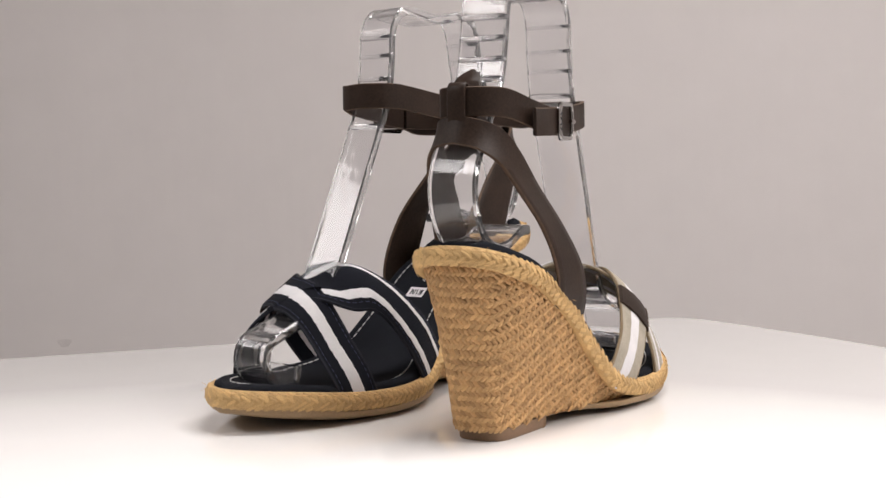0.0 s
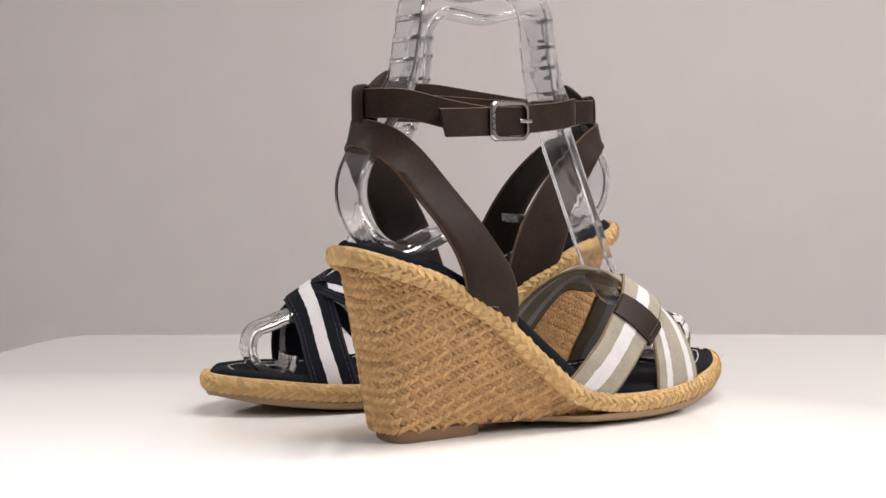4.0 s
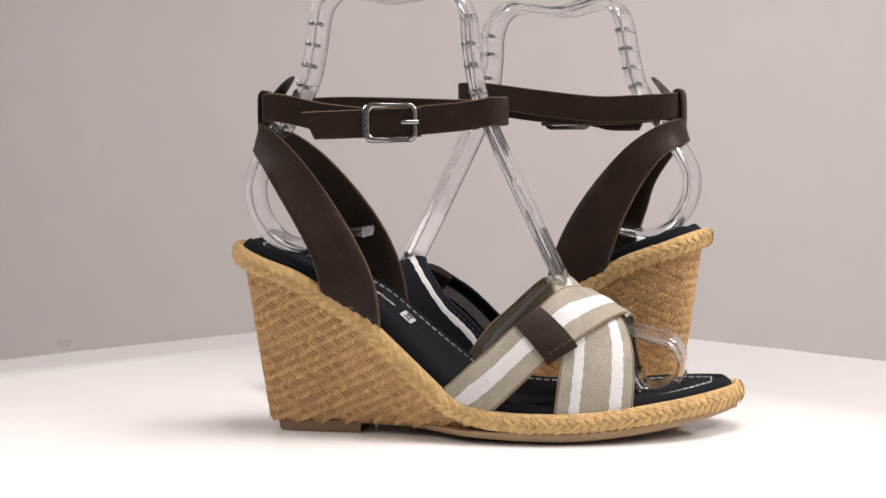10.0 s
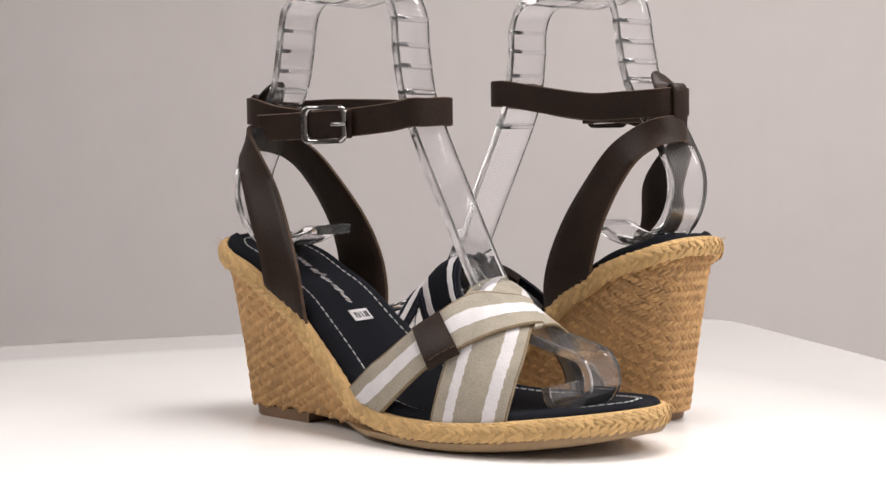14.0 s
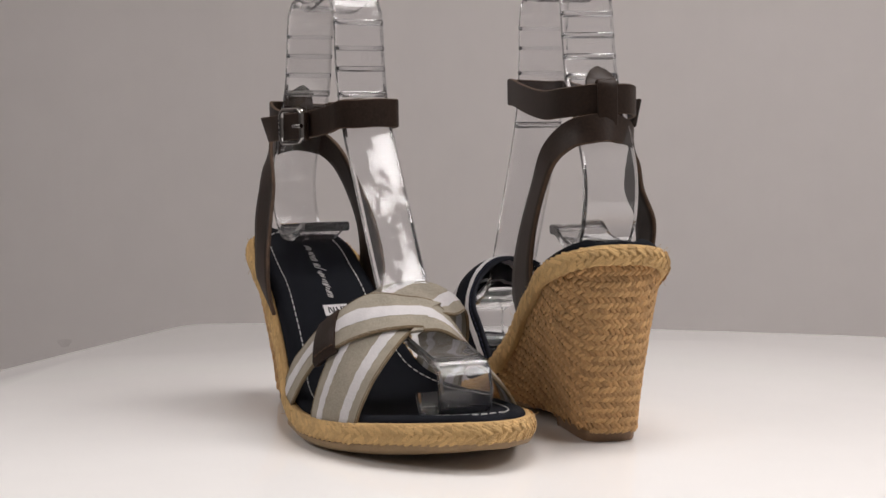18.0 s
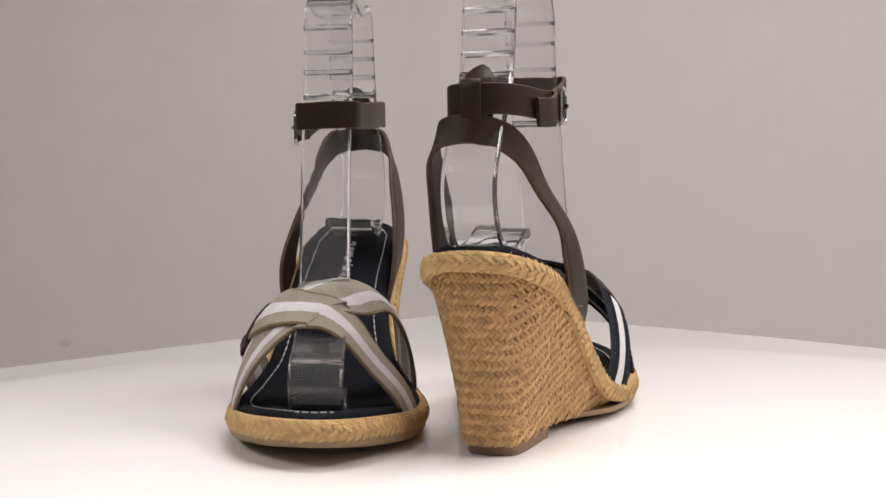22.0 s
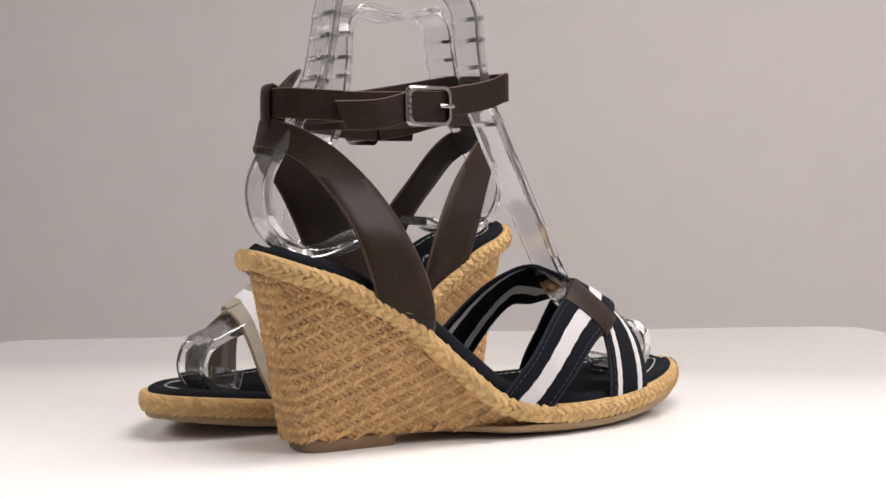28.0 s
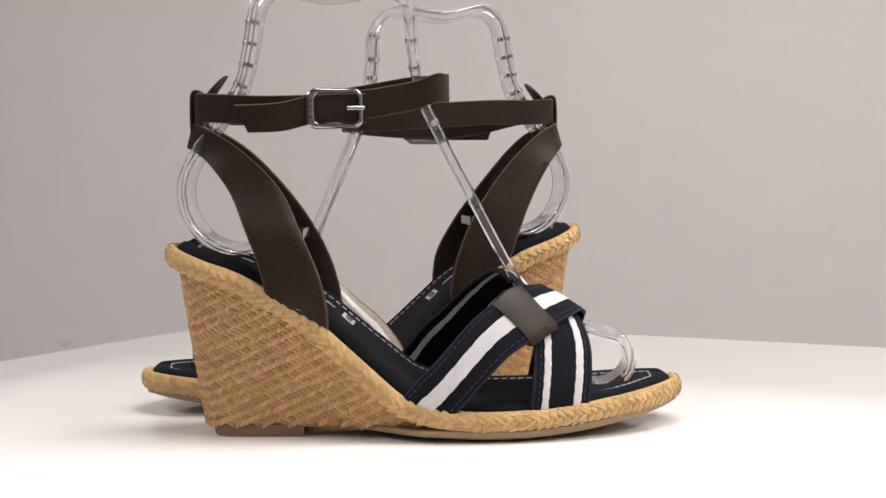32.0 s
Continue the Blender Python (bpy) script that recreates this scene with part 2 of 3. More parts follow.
def insole_shape():
    xs = np.concatenate([np.linspace(-14.3, -7, 7), np.linspace(-4, 188, 54), np.linspace(191, 204.6, 8)])
    rings = []
    for x in xs:
        yo, yi = plan_width(x)
        yo, yi = yo + 1.6, yi - 1.6
        if yi - yo < 4:
            mid = (yo + yi) / 2
            yo, yi = mid - 2, mid + 2
        z, dz = welt_z(x), welt_z(x + 1) - welt_z(x)
        nx, nz = -dz / math.hypot(1, dz), 1 / math.hypot(1, dz)
        end = min(1.0, (x + 14.6) / 3, (205.0 - x) / 4)
        top = 2.5 + (insole_rise(x) - 2.5) * max(end, 0.0) ** 0.5
        ring = []
        for y, h in ((yo + 1, 0), (yo, 2), (yo - 0.3, 4.2 * top / 7.6), (yo + 0.4, 6.3 * top / 7.6), (yo + 2, 7.3 * top / 7.6)):
            ring.append((x + nx * h, y, z + nz * h))
        full = max(yi - yo - 8, 0.5)
        bed = max(full - 6, full * 0.4)
        for y in [yo + 4] + [yo + 4 + full / 2 + bed * (u - 0.5) for u in np.linspace(0, 1, 9)] + [yi - 4 if full > 0.5 else yo + 4.5]:
            h = top + insole_dent(min(y - yo, yi - y) + 1.6) * max(end, 0.0)
            ring.append((x + nx * h, y, z + nz * h))
        for y, h in ((yi - 2, 7.3 * top / 7.6), (yi - 0.4, 6.3 * top / 7.6), (yi + 0.3, 4.2 * top / 7.6), (yi, 2), (yi - 1, 0)):
            ring.append((x + nx * h, y, z + nz * h))
        rings.append([np.array(p) * MM for p in ring])
    return loft(rings)


def insole_point(x, y, lift=0.3):
    z, dz = welt_z(x), welt_z(x + 1) - welt_z(x)
    nx, nz = -dz / math.hypot(1, dz), 1 / math.hypot(1, dz)
    yo, yi = plan_width(x)
    top = insole_rise(x) + lift + insole_dent(min(y - yo, yi - y))
    return np.array((x + nx * top, y, z + nz * top)) * MM


# the wedge between the welt and the heel's foot; u runs round the back from the outer waist to the inner one
WEDGE_TOP = swayed(bend([(98, -33), (84, -30), (60, -26), (30, -24.6), (5, -22.8), (-9, -14), (-13.6, 2), (-9, 17), (5, 25.5), (30, 27),
                  (60, 29), (84, 36.5), (98, 43)], 200))
WEDGE_FOOT = swayed(bend([(104, -29.5), (88, -25), (65, -19), (38, -13.5), (14, -12.6), (2.5, -10.6), (-1.8, -6), (-2.4, 0), (-1.8, 6.5), (2.5, 11), (14, 13),
                   (38, 14), (65, 19), (88, 31), (104, 41)], 200))


def wedge_column(i):
    a, b = WEDGE_TOP[i], WEDGE_FOOT[i]
    return np.array((b[0], b[1], 4.8)), np.array((a[0], a[1], max(welt_z(a[0]) - 2.0, 5.2)))


def wedge_shape():
    rings = []
    for i in range(0, 200, 3):
        foot, top = wedge_column(i)
        inward = np.array((40.0, 4.0, 0)) - np.array((foot[0], foot[1], 0))
        inward = inward / np.linalg.norm(inward) * 1.5
        rings.append([(foot + (top - foot) * v + inward) * MM for v in np.linspace(0, 1, 9)])
    verts, faces = loft(rings, ring_closed=False)
    n, m = len(rings), 9
    faces.append(tuple(i * m for i in range(n)))
    faces.append(tuple(i * m + m - 1 for i in range(n)))
    return verts, faces


def wedge_weave():
    """Rows of slanted jute strands, alternately leaning, that rise towards the toe."""
    rng = random.Random(5)
    top_arc = np.concatenate([[0], np.cumsum(np.linalg.norm(np.diff((WEDGE_TOP + WEDGE_FOOT) / 2, axis=0), axis=1))])
    rows = {1: [], -1: []}
    pitch, row_h = 2.4, 2.2
    for row in range(-22, 40):
        lean = 1 if row % 2 else -1
        phase = rng.random() * 0.4
        for k in range(int(top_arc[-1] / pitch)):
            s = (k + 0.5 + phase + (0.5 if row % 2 else 0)) * pitch
            i = np.interp(s, top_arc, np.arange(200))
            i0 = int(min(i, 197))
            f0, t0 = wedge_column(i0)
            f1, t1 = wedge_column(i0 + 1)
            w = i - i0
            foot, top = f0 + (f1 - f0) * w, t0 + (t1 - t0) * w
            z = 5.6 + row * row_h + 0.40 * max(foot[0] - 3.0, 0.0) + 0.35 * math.sin(s * 0.12 + row * 1.9) + rng.uniform(-0.2, 0.2)
            if z < foot[2] + 0.8 or z > top[2] - 0.2:
                continue
            v = (z - foot[2]) / (top[2] - foot[2])
            p = foot + (top - foot) * v
            along = (f1 - f0) * (1 - v) + (t1 - t0) * v
            along /= np.linalg.norm(along) + 1e-9
            along[2] = along[2] * 0.2 + 0.40 * along[0] * (foot[0] > 3)
            up = (top - foot) / np.linalg.norm(top - foot)
            out = np.cross(up, along)
            out /= np.linalg.norm(out)
            mid = p - np.array((40, 4, 0))
            if out[0] * mid[0] * 0.4 + out[1] * mid[1] < 0:
                out = -out
            turned = (0.84 if lean > 0 else 0.66) + rng.uniform(-0.12, 0.12)
            way = along * math.cos(turned) + up * math.sin(turned) * lean
            rows[lean].append(strand((p + out * rng.uniform(-0.15, 0.2)) * MM, way, out, rng.uniform(4.6, 5.3) * MM, rng.uniform(1.75, 2.1) * MM, rng.uniform(0.95, 1.25) * MM))
    return joined(rows[-1]), joined(rows[1])


def welt_path(n, grow=0.0, lift=0.0):
    """The welt's path: place, outward direction and upward direction."""
    pts = bend(OUTLINE[::8], n, closed=True)
    P = np.stack([pts[:, 0], pts[:, 1], np.array([welt_z(x) for x in pts[:, 0]])], 1)
    T = np.roll(P, -1, 0) - np.roll(P, 1, 0)
    T /= np.linalg.norm(T, axis=1)[:, None]
    O = np.cross(T, (0, 0, 1.0))
    O /= np.linalg.norm(O, axis=1)[:, None]
    if (O * (P - P.mean(0))).sum() < 0:
        O = -O
    U = np.cross(O, T)
    U *= np.sign(U[:, 2])[:, None]
    return P, T, O, U


def rope_core():
    P, T, O, U = welt_path(220)
    rings = []
    for p, o, u in zip(P, O, U):
        rings.append([(p + o * (math.cos(a) * 3.0 - 0.3) + u * (math.sin(a) * 4.3 - 0.5)) * MM for a in np.linspace(0, 2 * math.pi, 10, endpoint=False)])
    return loft(rings, path_closed=True)


def rope_plait():
    """Two rows of slanted strands that meet in a seam along the rope's face, and a third row on its back."""
    rng = random.Random(9)
    n = 138
    P, T, O, U = welt_path(n * 2)
    shapes = []
    for i in range(n * 2):
        p, t, o, u = P[i] - U[i] * 0.5, T[i], O[i], U[i]
        s = 1 if i % 2 else -1
        face = o * 0.92 + u * 0.4 * s
        face /= np.linalg.norm(face)
        c = p + o * (2.0 + rng.uniform(-0.1, 0.1)) + u * (1.75 * s)
        way = t * math.cos(0.5) - u * math.sin(0.5) * s
        shapes += fibres(c * MM, way, face, rng.uniform(5.6, 6.2) * MM, rng.uniform(3.0, 3.3) * MM, rng.uniform(0.5, 0.65) * MM, 3, rng, 1.75)
        if i % 2:
            top = u * 0.95 + o * 0.3
            c2 = p + u * 3.2 + o * 0.3
            way = t * math.cos(0.28) - o * math.sin(0.28)
            shapes += fibres(c2 * MM, way, top / np.linalg.norm(top), rng.uniform(5.8, 6.4) * MM, 2.9 * MM, 0.6 * MM, 3, rng, 1.75)
    return joined(shapes)


def loose_fibres():
    """Fine jute hairs that stand off the rope and the wedge's edge."""
    rng = random.Random(21)
    P, T, O, U = welt_path(400)
    shapes = []
    for _ in range(150):
        i = rng.randrange(400)
        c = P[i] + O[i] * 1.8 + U[i] * rng.uniform(-3, 3)
        d = O[i] * rng.uniform(0.2, 1) + U[i] * rng.uniform(-0.7, 0.9) + T[i] * rng.uniform(-1.2, 1.2)
        d /= np.linalg.norm(d)
        curl = T[i] * rng.uniform(-0.8, 0.8) + U[i] * rng.uniform(-0.6, 0.6)
        length = rng.uniform(1.4, 3.4)
        shapes.append(tube([(c + d * length * u + curl * length * u * u * 0.5) * MM for u in (0, 0.33, 0.66, 1)], 0.09 * MM, 3))
    return joined(shapes)


def outsole_shape():
    rings = []
    for x in np.concatenate([np.linspace(36, 192, 50), np.linspace(194, 206.8, 7)]):
        yo, yi = plan_width(min(x, 206.6))
        k = min(max((x - 60) / 36, 0), 1)
        k = k * k * (3 - 2 * k)
        fo = np.interp(x, [36, 65, 104], [-12.0, -15, -23])
        fi = np.interp(x, [36, 65, 104], [12.5, 17.5, 41])
        yo, yi = fo * (1 - k) + (yo - 1.2) * k, fi * (1 - k) + (yi + 1.2) * k
        if yi - yo < 5:
            mid = (yo + yi) / 2
            yo, yi = mid - 2.5, mid + 2.5
        z = ease(x, (36, 60, 80, 95, 117, 141, 166, 192, 206), (4.2, 3.2, 2.0, 0.9, 0.0, 0.1, 2.2, 6.0, 8.8))
        up = np.interp(x, [36, 70, 100, 180, 206], [0.0, 1.0, 2.6, 2.0, 1.0])
        thick = np.interp(x, [36, 90, 110, 207], [1.6, 2.2, 2.6, 2.8])
        tuck = min(9.0, (yi - yo) * 0.3)
        half = [(yo + tuck, z), (yo + 1.2, z + up * 0.8), (yo, z + up + 0.9), (yo, z + up + thick)]
        other = [(yi, z + up + thick), (yi, z + up + 0.9), (yi - 1.2, z + up * 0.8), (yi - tuck, z)]
        rings.append([np.array((x, y, h)) * MM for y, h in half + other])
    return loft(rings)


def heel_block_shape():
    ring = bend([(0.6, 0.2), (1.2, -6), (4.5, -10.6), (14, -12.4), (39.8, -13.2), (40.4, -12.6), (40.4, 0), (40.4, 13.2), (39.8, 13.8), (14, 12.6), (4.5, 10.8), (1.2, 6.5)], 96, closed=True)
    c = ring.mean(0)
    rings = []
    for z, k in ((0.0, 0.955), (0.7, 0.985), (4.4, 1.0), (5.2, 1.0)):
        rings.append([np.array((c[0] + (q[0] - c[0]) * k, c[1] + (q[1] - c[1]) * k, z)) * MM for q in ring])
    return loft(rings)


STRAP_Z = (48, 62, 76, 90, 105, 119, 131)


def heel_strap_shape(outer, inner, ahead):
    """One leather piece from side to side behind the heel: pairs of points on its low and high edge, with each shoe's own slump."""
    def slump(p):
        x, y, z = p
        hold = min(abs(y - 3.5) / 8, 1.0)
        return x + hold * (ease(z, STRAP_Z, ahead) if y < 3.5 else 0.0), y + hold * ease(z, STRAP_Z, outer if y < 3.5 else inner), z

    pairs = [((28, -22, 56), (54, -22, 43)), ((27.5, -25.4, 66), (54.5, -25, 55)), ((24, -27.6, 78), (51.5, -27.2, 70)),
             ((17.5, -27.6, 91), (42.5, -26.6, 88)), ((8.5, -23.2, 104.5), (29.5, -21.4, 106.5)), ((0, -17, 116), (15.5, -16.8, 122)),
             ((-6.5, -8.5, 122.3), (4.5, -11.8, 131)), ((-9, 0, 124.2), (-4, -4.5, 135)), ((-9.3, 4, 124.6), (-6, 4, 136)),
             ((-9, 8, 124.2), (-4, 12.5, 135)), ((-6.5, 15, 122.3), (4.5, 18.4, 131)), ((0, 21.5, 116), (16.5, 22.4, 122)),
             ((8, 26.2, 104.5), (30.5, 25.4, 107)), ((15.5, 28.6, 90), (42.5, 28.2, 90)), ((20.5, 29, 77), (50.5, 29.6, 73)),
             ((24, 27.8, 66), (54.5, 29, 58)), ((26, 25.8, 58), (55.5, 26.6, 46))]
    both = bend([slump(low) + slump(high) for low, high in pairs], 90)
    return sheet(both[:, 3:] * MM, both[:, :3] * MM, 1.9 * MM, across=5)


def heel_tab_shape():
    rings = []
    for u in np.linspace(0, 1, 16):
        z = 132 + 24.0 * u
        x = -2.2 + 1.5 * u + 20.0 * max(u - 0.45, 0) ** 1.3
        half = 8.0 if u < 0.55 else 8.0 * math.sqrt(max(1 - ((u - 0.55) / 0.45) ** 2, 0.012)) * (1 - 0.12 * (u - 0.55) / 0.45)
        rings.append([np.array((x + dx, 3.5 + dy, z)) * MM for dx, dy in ((-0.9, -half + 0.4), (-0.9, half - 0.4), (0, half), (0.9, half - 0.4), (0.9, -half + 0.4), (0, -half))])
    return loft(rings)


def ankle_strap_shape(front_z, mid_z):
    """The loop round the ankle, from the buckle forward, round and back to it."""
    zf, zm = front_z, mid_z
    path = bend([(52, -13.6, zm), (70, -9.8, zm + (zf - zm) * 0.2), (91, -7.4, zm + (zf - zm) * 0.6), (101, -5.8, zf), (104.6, 0, zf), (105.5, 9, zf + 0.5), (104, 17.5, zf + 0.5), (99, 21.8, zf + 0.5),
                 (88, 22.5, zf), (62, 23, 0.5 * zf + 70.5), (32, 21.5, 141), (12, 19, 141), (-1, 14, 141.5), (-4, 9, 142), (-5, 4, 142), (-4, -2, 142), (-1, -7.5, 142), (9, -13, 141.3),
                 (28, -15.2, 0.5 * zm + 70), (50, -13.2, zm)], 120)
    up = np.array((0, 0, 6.2))
    return sheet((path + up) * MM, (path - up) * MM, 1.8 * MM, across=3)


def strap_tip_shape(mid_z, drop):
    """The free end of the ankle strap, which may hang below it."""
    top = bend([(71, -12.6, mid_z + 6.3), (50, -16.6, mid_z + 6), (34, -18.8, mid_z + 5.5 - drop * 0.45), (19.5 - drop * 0.7, -20.6 + drop * 0.5, mid_z + 5.2 - drop * 0.5)], 24)
    low = bend([(71, -12.6, mid_z - 6.2), (50, -16.6, mid_z - 6.3), (36, -18.6, mid_z - 6.5 - drop * 0.45), (24.5 - drop * 0.6, -18 + drop * 0.2, mid_z - 6.6 - drop * 0.5)], 24)
    return sheet(top * MM, low * MM, 1.8 * MM)


def buckle_shape(mid_z):
    w, h, r = 10.6, 7.4, 3.4
    path = []
    for cx, cz, a0 in ((w - r, h - r, 0), (-w + r, h - r, 90), (-w + r, -h + r, 180), (w - r, -h + r, 270)):
        for a in (a0 + 8, a0 + 20, a0 + 45, a0 + 70, a0 + 82):
            path.append((58.5 + cx + r * math.cos(radians(a)), -20.8, mid_z + cz + r * math.sin(radians(a))))
    c = np.array((58.5, -20.8, mid_z))
    rings = []
    for p in np.array(path):
        d = (p - c) / np.array((w, 1.0, h))
        d /= np.linalg.norm(d)
        k = 1.15 + 1.0 * max(-d[0], 0) ** 2
        rings.append([(p + d * a * k + np.array((0, b, 0))) * MM for a, b in ((-1.0, -0.2), (-0.6, -0.95), (0.5, -0.95), (1.0, -0.2), (1.0, 0.7), (-1.0, 0.7))])
    return loft(rings, path_closed=True)


def disc(x, y, z, radius, depth, n=14):
    """A short round plug whose axis runs across the shoe."""
    rings = [[np.array((x + radius * math.cos(a), y + d, z + radius * math.sin(a))) * MM for a in np.linspace(0, 2 * math.pi, n, endpoint=False)] for d in (0, depth)]
    return loft(rings)


def leaned(shape):
    """Turns the buckle's pieces to the strap, which runs inward towards the front."""
    return [(v[0], v[1] + 0.004 + 0.19 * (v[0] - 0.0585), v[2]) for v in shape[0]], shape[1]


def engraving(mid_z):
    """Short sunk strokes on the buckle's wide side."""
    shapes = []
    for k, dz in enumerate((-3.4, -1.2, 1.0, 3.2)):
        x0, z0 = 47.9, mid_z + dz
        dx, dz2 = 0.9, 0.5 if k % 2 else -0.5
        path = [np.array((x0 + u * dx, -21.85, z0 + u * dz2)) * MM for u in (-1, 0, 1)]
        shapes.append(tube(path, 0.28 * MM, 5))
    return joined(shapes)


# the straps over the toes lie on one arched surface
ARCH_X = (70, 84, 100, 115, 130, 140, 150, 160, 170, 180, 192)
ARCH_H = (32, 40.5, 49.5, 54.5, 54.6, 50.4, 43.8, 36, 28.5, 21, 13)
INNER_BOW = (0.42, 0.42, 0.42, 0.7, 0.98, 1.2, 1.42, 1.42, 1.42, 1.42, 1.42)
INNER_H = (27, 35, 43.6, 52.8, 57.3, 47.2, 42.4, 37.6, 29.6, 21, 13)


def arch_base(x, q):
    yo, yi = plan_width(x)
    yo, yi = yo + 0.6, yi - 0.6
    a = math.pi * min(max(q, 0.0), 1.0)
    c = math.cos(a)
    side = abs(c) ** (0.72 if c > 0 else ease(x, ARCH_X, INNER_BOW))
    inner = (1 - c) / 2
    inner *= inner * (3 - 2 * inner)
    high = ease(x, ARCH_X, ARCH_H) * (1 - inner) + ease(x, ARCH_X, INNER_H) * inner
    return np.array((x, (yo + yi) / 2 - (yi - yo) / 2 * math.copysign(side, c),
                     min(welt_z(x), 12.5) - 0.6 + high * math.sin(a) * (1 - 0.18 * c)))


def arch_point(x, s, lift=0.0):
    p = arch_base(x, s)
    n = np.cross(arch_base(x + 1.5, s) - arch_base(x - 1.5, s), arch_base(x, s + 0.02) - arch_base(x, s - 0.02))
    return p + n / (np.linalg.norm(n) + 1e-9) * lift


def strap_place(line, half, w, s):
    """Where the point at w across and s along a toe strap lies on the arch."""
    a, b = max(s - 0.03, 0.0), min(s + 0.03, 1.0)
    dx = (line(b) - line(a)) / (b - a)
    arc = np.linalg.norm((arch_point(line(s), b) - arch_point(line(s), a))[1:]) / (b - a)
    size = math.hypot(dx, arc)
    return line(s) + half(s) * w * arc / size, s - half(s) * w * dx / size / max(arc, 60.0)


def band(line, half, lift, a, b, thick, across=6, n=64, wave=0.0):
    """A strip between a and b (-1 to 1) across a toe strap whose middle runs along line(s), lying on the arch."""
    rings = []
    for i, s in enumerate(np.linspace(0, 1, n)):
        lo = a + wave * (math.sin(i * 0.9) + math.sin(i * 2.3 + 1) * 0.7)
        hi = b + wave * (math.sin(i * 1.1 + 2) + math.sin(i * 2.1) * 0.7)
        top, low = [], []
        for w in np.linspace(lo, hi, across + 1):
            x, q = strap_place(line, half, w, s)
            edge = 0.45 if w in (lo, hi) else 0.5
            top.append(arch_point(x, q, lift(s) + thick * edge) * MM)
            low.append(arch_point(x, q, lift(s) - thick * edge) * MM)
        rings.append(top + low[::-1])
    return loft(rings)


def strap_line(line, half, w, lift, n=64):
    out = []
    for s in np.linspace(0, 1, n):
        x, q = strap_place(line, half, w, s)
        out.append(arch_point(x, q, lift(s)) * MM)
    return out


def line_a(s):
    return ease(s, (0, 0.22, 0.32, 0.5, 0.7, 0.85, 1.0), (83.5, 117, 132.5, 148, 153.2, 153.7, 150.7))


def half_a(s):
    return ease(s, (0, 0.25, 0.5, 1.0), (9.3, 10.4, 9.4, 10.2))


def forward_a(s):
    return line_a(s) + ease(s, (0, 0.14, 0.3, 0.48, 0.75, 1.0), (8.0, 4.4, 2.2, 4.0, 2.0, 0))


def forward_b(s):
    return line_b(s) + ease(s, (0, 0.3, 0.55, 0.8, 1.0), (5.5, 5.5, 5.0, 4.5, -3.0))


def line_b(s):
    return ease(s, (0, 0.2, 0.35, 0.5, 0.65, 0.85, 1.0), (146, 148, 146, 138, 126.5, 98.6, 88))


def half_b(s):
    return ease(s, (0, 0.4, 0.7, 1.0), (16.0, 14.2, 12.8, 12.2))


def narrow_b(s):
    return ease(s, (0, 0.4, 0.7, 1.0), (12.0, 12.4, 14, 14))


def lift_a(s):
    return 1.2 + 1.9 * math.exp(-((s - 0.5) / 0.2) ** 2) - 7.8 * math.exp(-((s - 0.78) / 0.17) ** 2)


def lift_b(s):
    return 0.8 - 1.0 * math.exp(-((s - 0.17) / 0.14) ** 2) - 3.0 * math.exp(-((s - 0.74) / 0.15) ** 2)


def high_a(s):
    return lift_a(s) + 3.3 * math.sin(math.pi * s)


def high_b(s):
    return lift_b(s) + 2.8 * math.sin(math.pi * s)


def toe_strap(parent, line, half, lift, mat, hem, stripes, size):
    strap = part("toe_strap", band(line, half, lift, -1, 1, 1.5, across=12, n=150), mat, parent, scale=size)
    for a, b in stripes:
        part("stripe", band(line, half, lift, a, b, 1.95, across=4, n=150, wave=0.011), M["white_web"], strap, "white woven stripe", scale=size)
    for w in (0.97, -0.97):
        part("hem", tube(strap_line(line, half, w, lift), 0.85 * MM, 6), hem, strap, "sewn hem", scale=size)
    if hem is M["hem_navy"]:
        for w in (0.8, -0.8):
            part("stitches", stitches(strap_line(line, half, w, lambda s: lift(s) + 0.8, 120), 1.9 * MM, 1.2 * MM, 0.2 * MM), M["navy_thread"], strap, "row of edge stitches", scale=size)
    return strap


def strap_tab_shape(start, span, line, rise):
    """The leather loop round the toe strap beside the crossing."""
    rings = []
    for u in np.linspace(0, 1, 12):
        s = start + span * u
        ring = []
        for w, lift in ((-1.04, 2.0), (-0.94, 3.4), (-0.5, 3.6), (0, 3.7), (0.5, 3.6), (1.05, 3.4), (1.24, 2.2), (1.08, -0.6), (0, -0.8), (-0.98, -0.6)):
            x, q = strap_place(line, half_a, w, s)
            ring.append(arch_point(x, q, lift + (rise(s) - 1.6) * 0.8) * MM)
        rings.append(ring)
    return loft(rings)


def tab_stitches(start, line, rise):
    """A short row of stitches across the loop's lower end."""
    shapes = []
    for k in range(4):
        s0 = start + 0.010 + 0.0135 * k
        path = []
        for s in (s0, s0 + 0.0045, s0 + 0.009):
            x, q = strap_place(line, half_a, 0.92, s)
            path.append(arch_point(x, q, 3.75 + (rise(s) - 1.6) * 0.8) * MM)
        shapes.append(tube(path, 0.3 * MM, 5))
    return joined(shapes)


def keeper_shape():
    """The narrow leather band that holds the ankle strap at the back."""
    path = bend([(-6.4, 3.5, 131.5), (-6.7, 3.5, 135), (-6.7, 3.5, 142), (-6.3, 3.5, 147.8), (-4.6, 3.5, 149.4), (-2.6, 3.5, 148.2)], 18)
    return bar(path * MM, (0, 1, 0), 8.6 * MM, 1.5 * MM, 0.0004)


def prong_shape(mid_z):
    path = bend([(63.5, -21.9, mid_z), (67, -22.3, mid_z), (70.6, -21.6, mid_z)], 8)
    return tube(path * MM, 1.05 * MM, 8)


